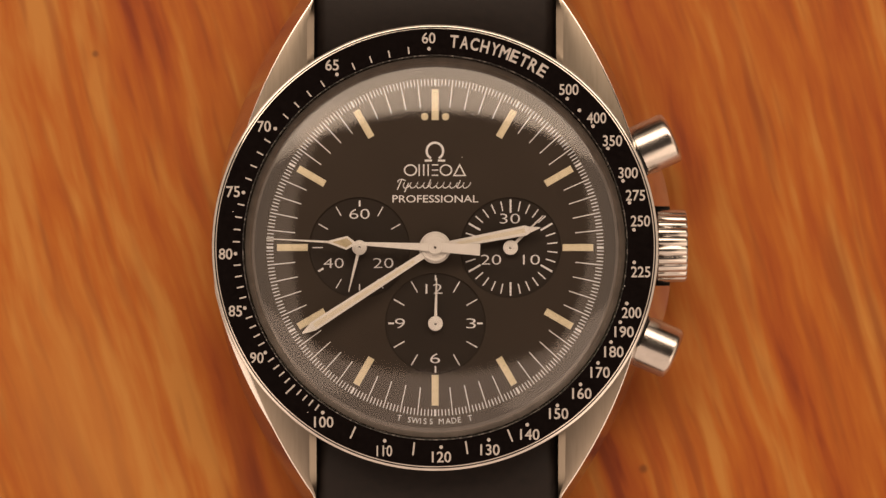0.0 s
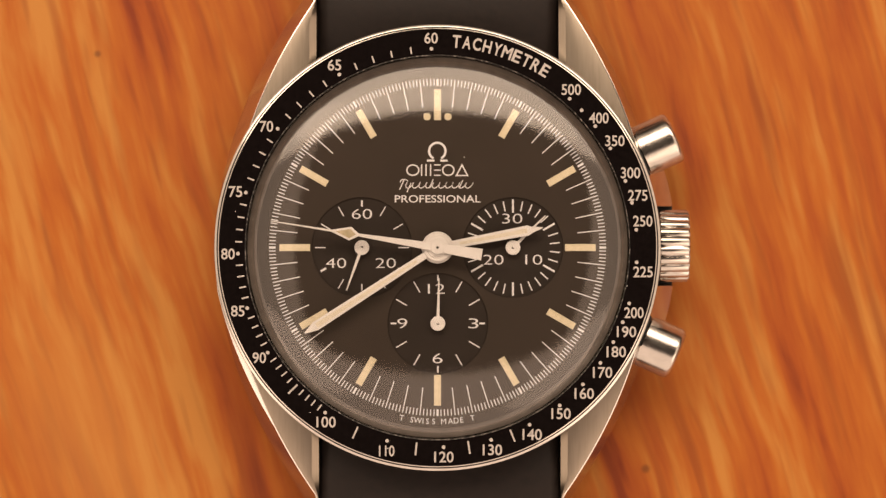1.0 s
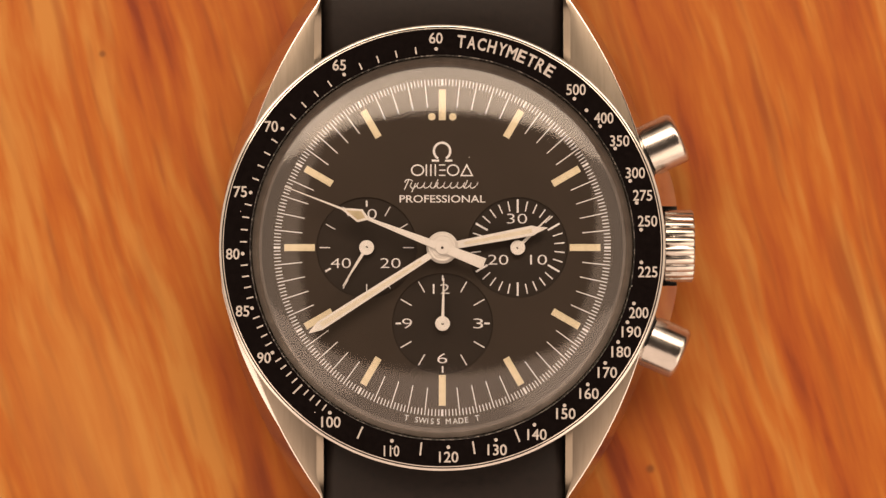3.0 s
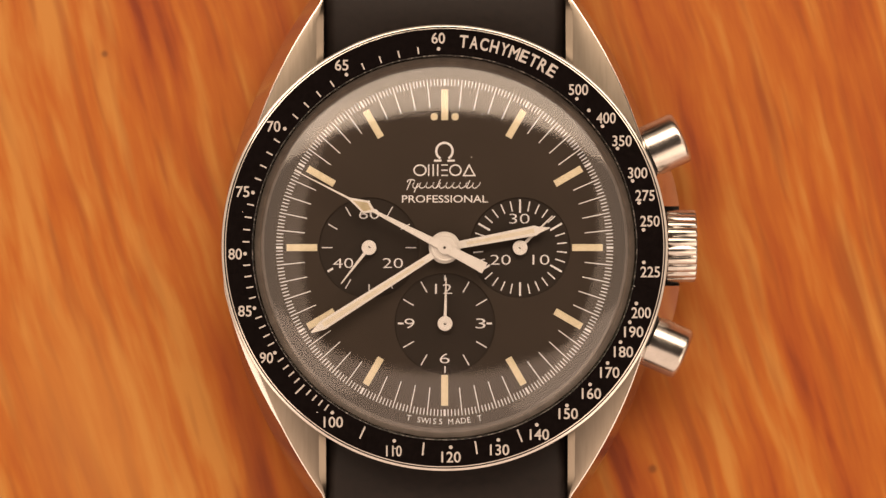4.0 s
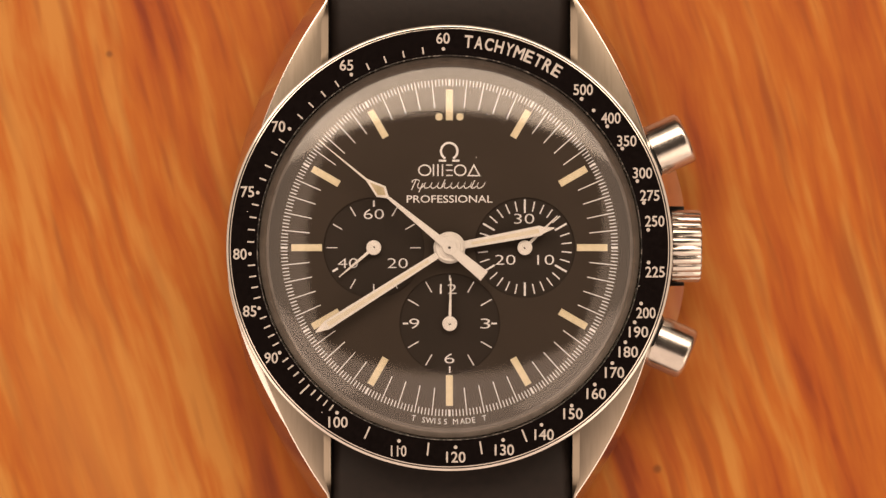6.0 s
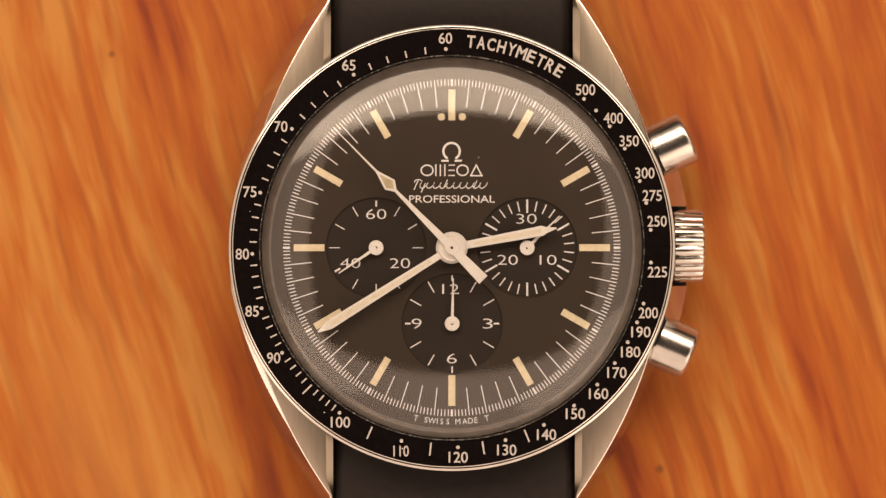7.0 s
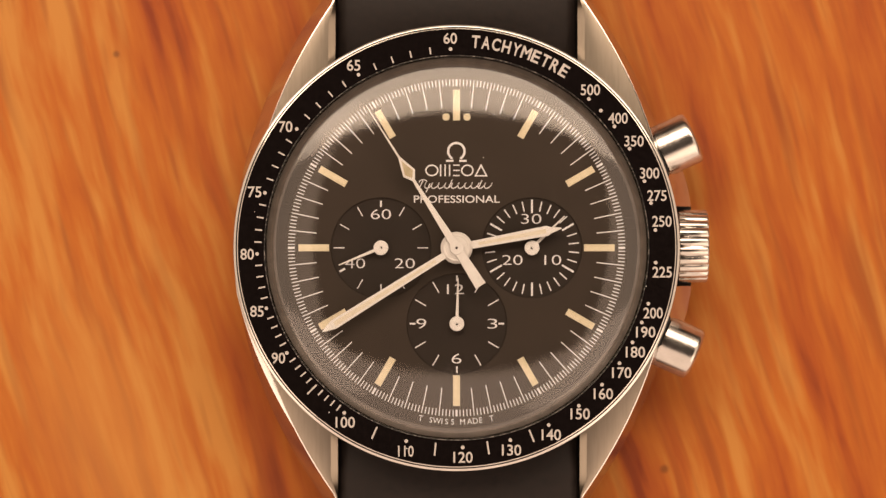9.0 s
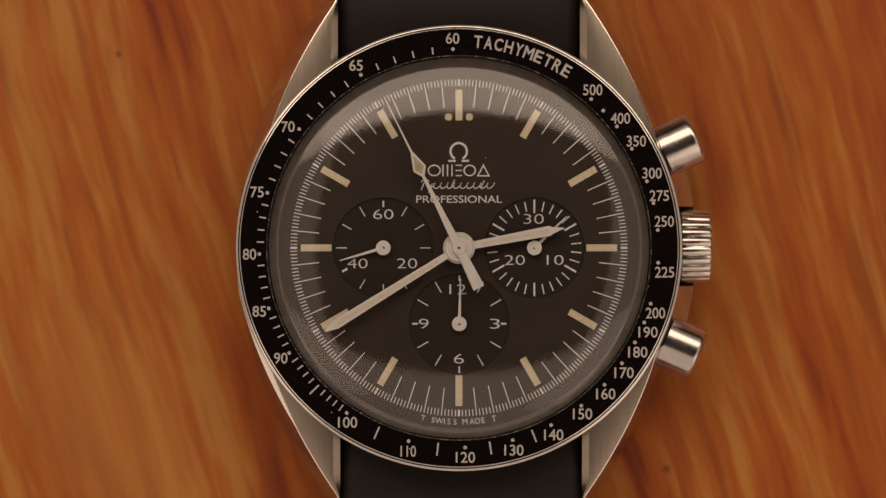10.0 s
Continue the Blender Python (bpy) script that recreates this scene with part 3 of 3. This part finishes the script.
def ringed_boss(ob, r, z0, z1):
    part("boss", lathe([(0.13, z0), (0.13, z1), (r - 0.32, z1), (r - 0.30, z1 - 0.07), (r - 0.22, z1 - 0.07), (r - 0.2, z1), (r - 0.05, z1),
                        (r, z1 - 0.06), (r, z0)], 48), WHITE, ob, smooth=40)


hour_hand = hand("hour_hand", [(-0.32, 0), (0.32, 0), (0.46, 8.2), (0.30, 8.5), (0.05, 9.5), (-0.05, 9.5), (-0.30, 8.5), (-0.46, 8.2)],
                 "white baton hour hand", [(-0.13, 2.0), (0.13, 2.0), (0.2, 8.1), (-0.2, 8.1)])
ringed_boss(hour_hand, 1.42, -0.02, 0.24)
minute_hand = hand("minute_hand", [(-0.28, 0), (0.28, 0), (0.43, 12.9), (0.06, 14.05), (-0.06, 14.05), (-0.43, 12.9)],
                   "white baton minute hand", [(-0.12, 2.2), (0.12, 2.2), (0.22, 12.8), (-0.22, 12.8)])
ringed_boss(minute_hand, 1.25, -0.02, 0.24)
chrono_hand = hand("chronograph_hand", [(-0.52, -4.0), (0.52, -4.0), (0.38, 0.0), (0.13, 7.1), (0.62, 7.85), (0.10, 9.5), (0.035, 15.0), (-0.035, 15.0),
                                        (-0.10, 9.5), (-0.62, 7.85), (-0.13, 7.1), (-0.38, 0.0)],
                   "white chronograph hand with lume diamond", [(0, 7.34), (0.42, 7.88), (0, 9.15), (-0.42, 7.88)], HANDLUME)
boss(chrono_hand, 0.62, -0.05, 0.20)
SMALL = [(-0.15, 0), (0.15, 0), (0.11, 2.0), (0.05, 4.05), (-0.05, 4.05), (-0.11, 2.0)]
seconds_hand = hand("seconds_hand", SMALL, "small white running seconds hand")
recorder_hand = hand("minute_counter_hand", SMALL, "small white minute counter hand")
hours_hand = hand("hour_counter_hand", SMALL, "small white hour counter hand")
for ob in (seconds_hand, recorder_hand, hours_hand):
    boss(ob, 0.66, -0.05, 0.2)
for i, (x, y) in enumerate(((0, 0), *COUNTERS)):
    part("pinion", disc(0.12, Z_DIAL - 0.4, 9.84 if i == 0 else 8.5, 16), PINION, watch, "dark steel pinion", matrix=at(x, y, 0))


# crown and pushers
def make_crown():
    bm = bmesh.new()
    n = 22 * 8
    rows = []
    for x, r0, depth in ((-0.25, 2.5, 0), (-0.25, 3.1, 0.1), (-0.15, 3.24, 0.17), (2.25, 3.24, 0.17), (2.42, 3.1, 0.16), (2.47, 2.4, 0), (2.5, 0.0, 0)):
        ring = []
        for i in range(n):
            groove = depth * (0.0, 0.06, 0.2, 0.55, 1.0, 0.55, 0.2, 0.06)[i % 8]
            a = 2 * math.pi * i / n
            ring.append(bm.verts.new((x * MM, (r0 - groove) * math.cos(a) * MM, (r0 - groove) * math.sin(a) * MM)) if r0 else None)
        rows.append(ring if r0 else [bm.verts.new((x * MM, 0, 0))])
    for a, b in zip(rows, rows[1:]):
        for i in range(n):
            j = (i + 1) % n
            bm.faces.new((a[i], a[j], b[j], b[i]) if len(b) > 1 else (a[i], a[j], b[0]))
    bm.faces.new(list(reversed(rows[0])))
    crown = part("crown", bm, SATIN, watch, "fluted polished steel crown", smooth=45, matrix=at(20.08, 0.14, 5.4))
    part("stem_gasket", spindle([(-1.5, 2.2), (-0.9, 2.2), (-0.82, 2.9), (-0.35, 2.95), (-0.27, 2.8)]), GASKET_SHADE, crown)
    # a black plate puts the shade of the gap beside the crown into colour
    part("crown_gap_shade", prism([(19.4, -3.5), (21.1, -3.5), (21.1, 3.8), (19.4, 3.8)], 2.9, 4.3), GASKET_SHADE, watch, "dark plate standing in for shade beside the crown", smooth=0)
    return crown


def spindle(profile, n=48):
    """A turned body along x from (place, radius) pairs, closed at both ends."""
    bm = bmesh.new()
    rows = [[bm.verts.new((x * MM, r * math.cos(2 * math.pi * i / n) * MM, r * math.sin(2 * math.pi * i / n) * MM)) for i in range(n)]
            for x, r in profile]
    for a, b in zip(rows, rows[1:]):
        for i in range(n):
            bm.faces.new((a[i], a[(i + 1) % n], b[(i + 1) % n], b[i]))
    bm.faces.new(list(reversed(rows[0])))
    bm.faces.new(rows[-1])
    return bm


make_crown()
for deg in (25.1, -24.2):
    a = radians(deg)
    m = pose(20.0 * math.cos(a) * MM, 20.0 * math.sin(a) * MM, 0.0054, 0, 0, deg)
    pusher = part("pusher", spindle([(0.02, 2.0), (0.1, 2.26), (0.2, 2.34), (3.05, 2.34), (3.25, 2.31), (3.4, 2.22), (3.52, 2.02), (3.58, 1.7), (3.6, 1.0)]), SATIN, watch,
                  "polished steel round pusher", smooth=30, matrix=m)
    part("pusher_collar", spindle([(-2.2, 1.6), (-0.4, 1.6), (-0.3, 2.46), (-0.2, 2.54), (-0.02, 2.54), (0.06, 2.2)]), GASKET_SHADE, pusher, "dark collar")


# strap: two curved leather halves
def make_strap(side):
    bm = bmesh.new()
    path = [(15.6, 4.6), (18.2, 5.0), (20.0, 5.3), (22.0, 5.2), (24.0, 4.7), (27.0, 3.7), (31.0, 2.5), (36.0, 1.8), (44.0, 1.6), (60.0, 1.6), (78.0, 1.6), (80.5, 1.6)]
    half, t = 10.79, 1.6
    off = 0.0 if side > 0 else 0.2  # the lower half sits a little off the middle
    rows = []
    for i, (y, z) in enumerate(path):
        w = half - max(0, y - 24) * 0.022
        w = w if i < len(path) - 1 else w * 0.6
        prof = [(-w, -t * 0.7), (-w, t * 0.3), (-w + 0.35, t * 0.75), (-w + 1.1, t), (0, t * 1.04), (w - 1.1, t), (w - 0.35, t * 0.75), (w, t * 0.3), (w, -t * 0.7),
                (w - 0.4, -t), (-w + 0.4, -t)]
        y0, z0 = path[max(0, i - 1)]
        y1, z1 = path[min(len(path) - 1, i + 1)]
        d = Vector((y1 - y0, z1 - z0)).normalized()
        rows.append([bm.verts.new(((x + off) * MM, side * (y - d.y * h) * MM, (z + d.x * h) * MM)) for x, h in prof])
    k = len(rows[0])
    for a, b in zip(rows, rows[1:]):
        for i in range(k):
            bm.faces.new((a[i], a[(i + 1) % k], b[(i + 1) % k], b[i]))
    bm.faces.new(rows[0])
    bm.faces.new(list(reversed(rows[-1])))
    return part("strap", bm, STRAP, watch, "smooth black leather strap half", smooth=50)


make_strap(1)
make_strap(-1)


# loose specks of dust
speck = None
for x, y, z, r in ((3.35, 11.9, Z_DIAL, 0.07), (2.4, 8.05, Z_DIAL, 0.05), (16.8, -3.4, Z_INS, 0.05), (17.6, -2.3, Z_INS, 0.05), (-11.3, -14.6, Z_INS, 0.05),
                   (-4.4, -17.8, Z_INS, 0.06), (5.2, -17.6, Z_INS, 0.05), (18.0, 2.6, Z_INS, 0.05), (-17.9, 3.2, Z_INS, 0.04)):
    if speck is None:
        speck = tagged(finish("dust_speck", disc(1.0, -0.1, 0.5, 7, bevel=0.3), PRINT), "tiny pale speck of dust on the watch", "dust", "dust specks on the watch")
        first = speck
    else:
        speck = copy_thing(first, Matrix())
    speck.matrix_basis = at(x, y, z) @ Matrix.Diagonal((r, r * 0.7, r * 0.4, 1))


# ---- what moves: the pointers of the running watch ----
def motions():
    def turn(ob, cx, cy, z, start, rate):
        walk(ob, [(t, at(cx, cy, z, start + rate * t)) for t in (0.0, 2.0, 4.0, 6.0, 8.0, 10.0)])

    turn(chrono_hand, 0, 0, 9.62, 273.0, 6.06)
    turn(minute_hand, 0, 0, 9.25, 237.1, 0.1)
    turn(hour_hand, 0, 0, 8.9, 79.3, 0.0083)
    turn(seconds_hand, *COUNTERS[0], 8.4, 193.7, 6.0)
    turn(recorder_hand, *COUNTERS[1], 8.4, 45.5, 0.02)
    turn(hours_hand, *COUNTERS[2], 8.4, 1.4, 0.008)


motions()
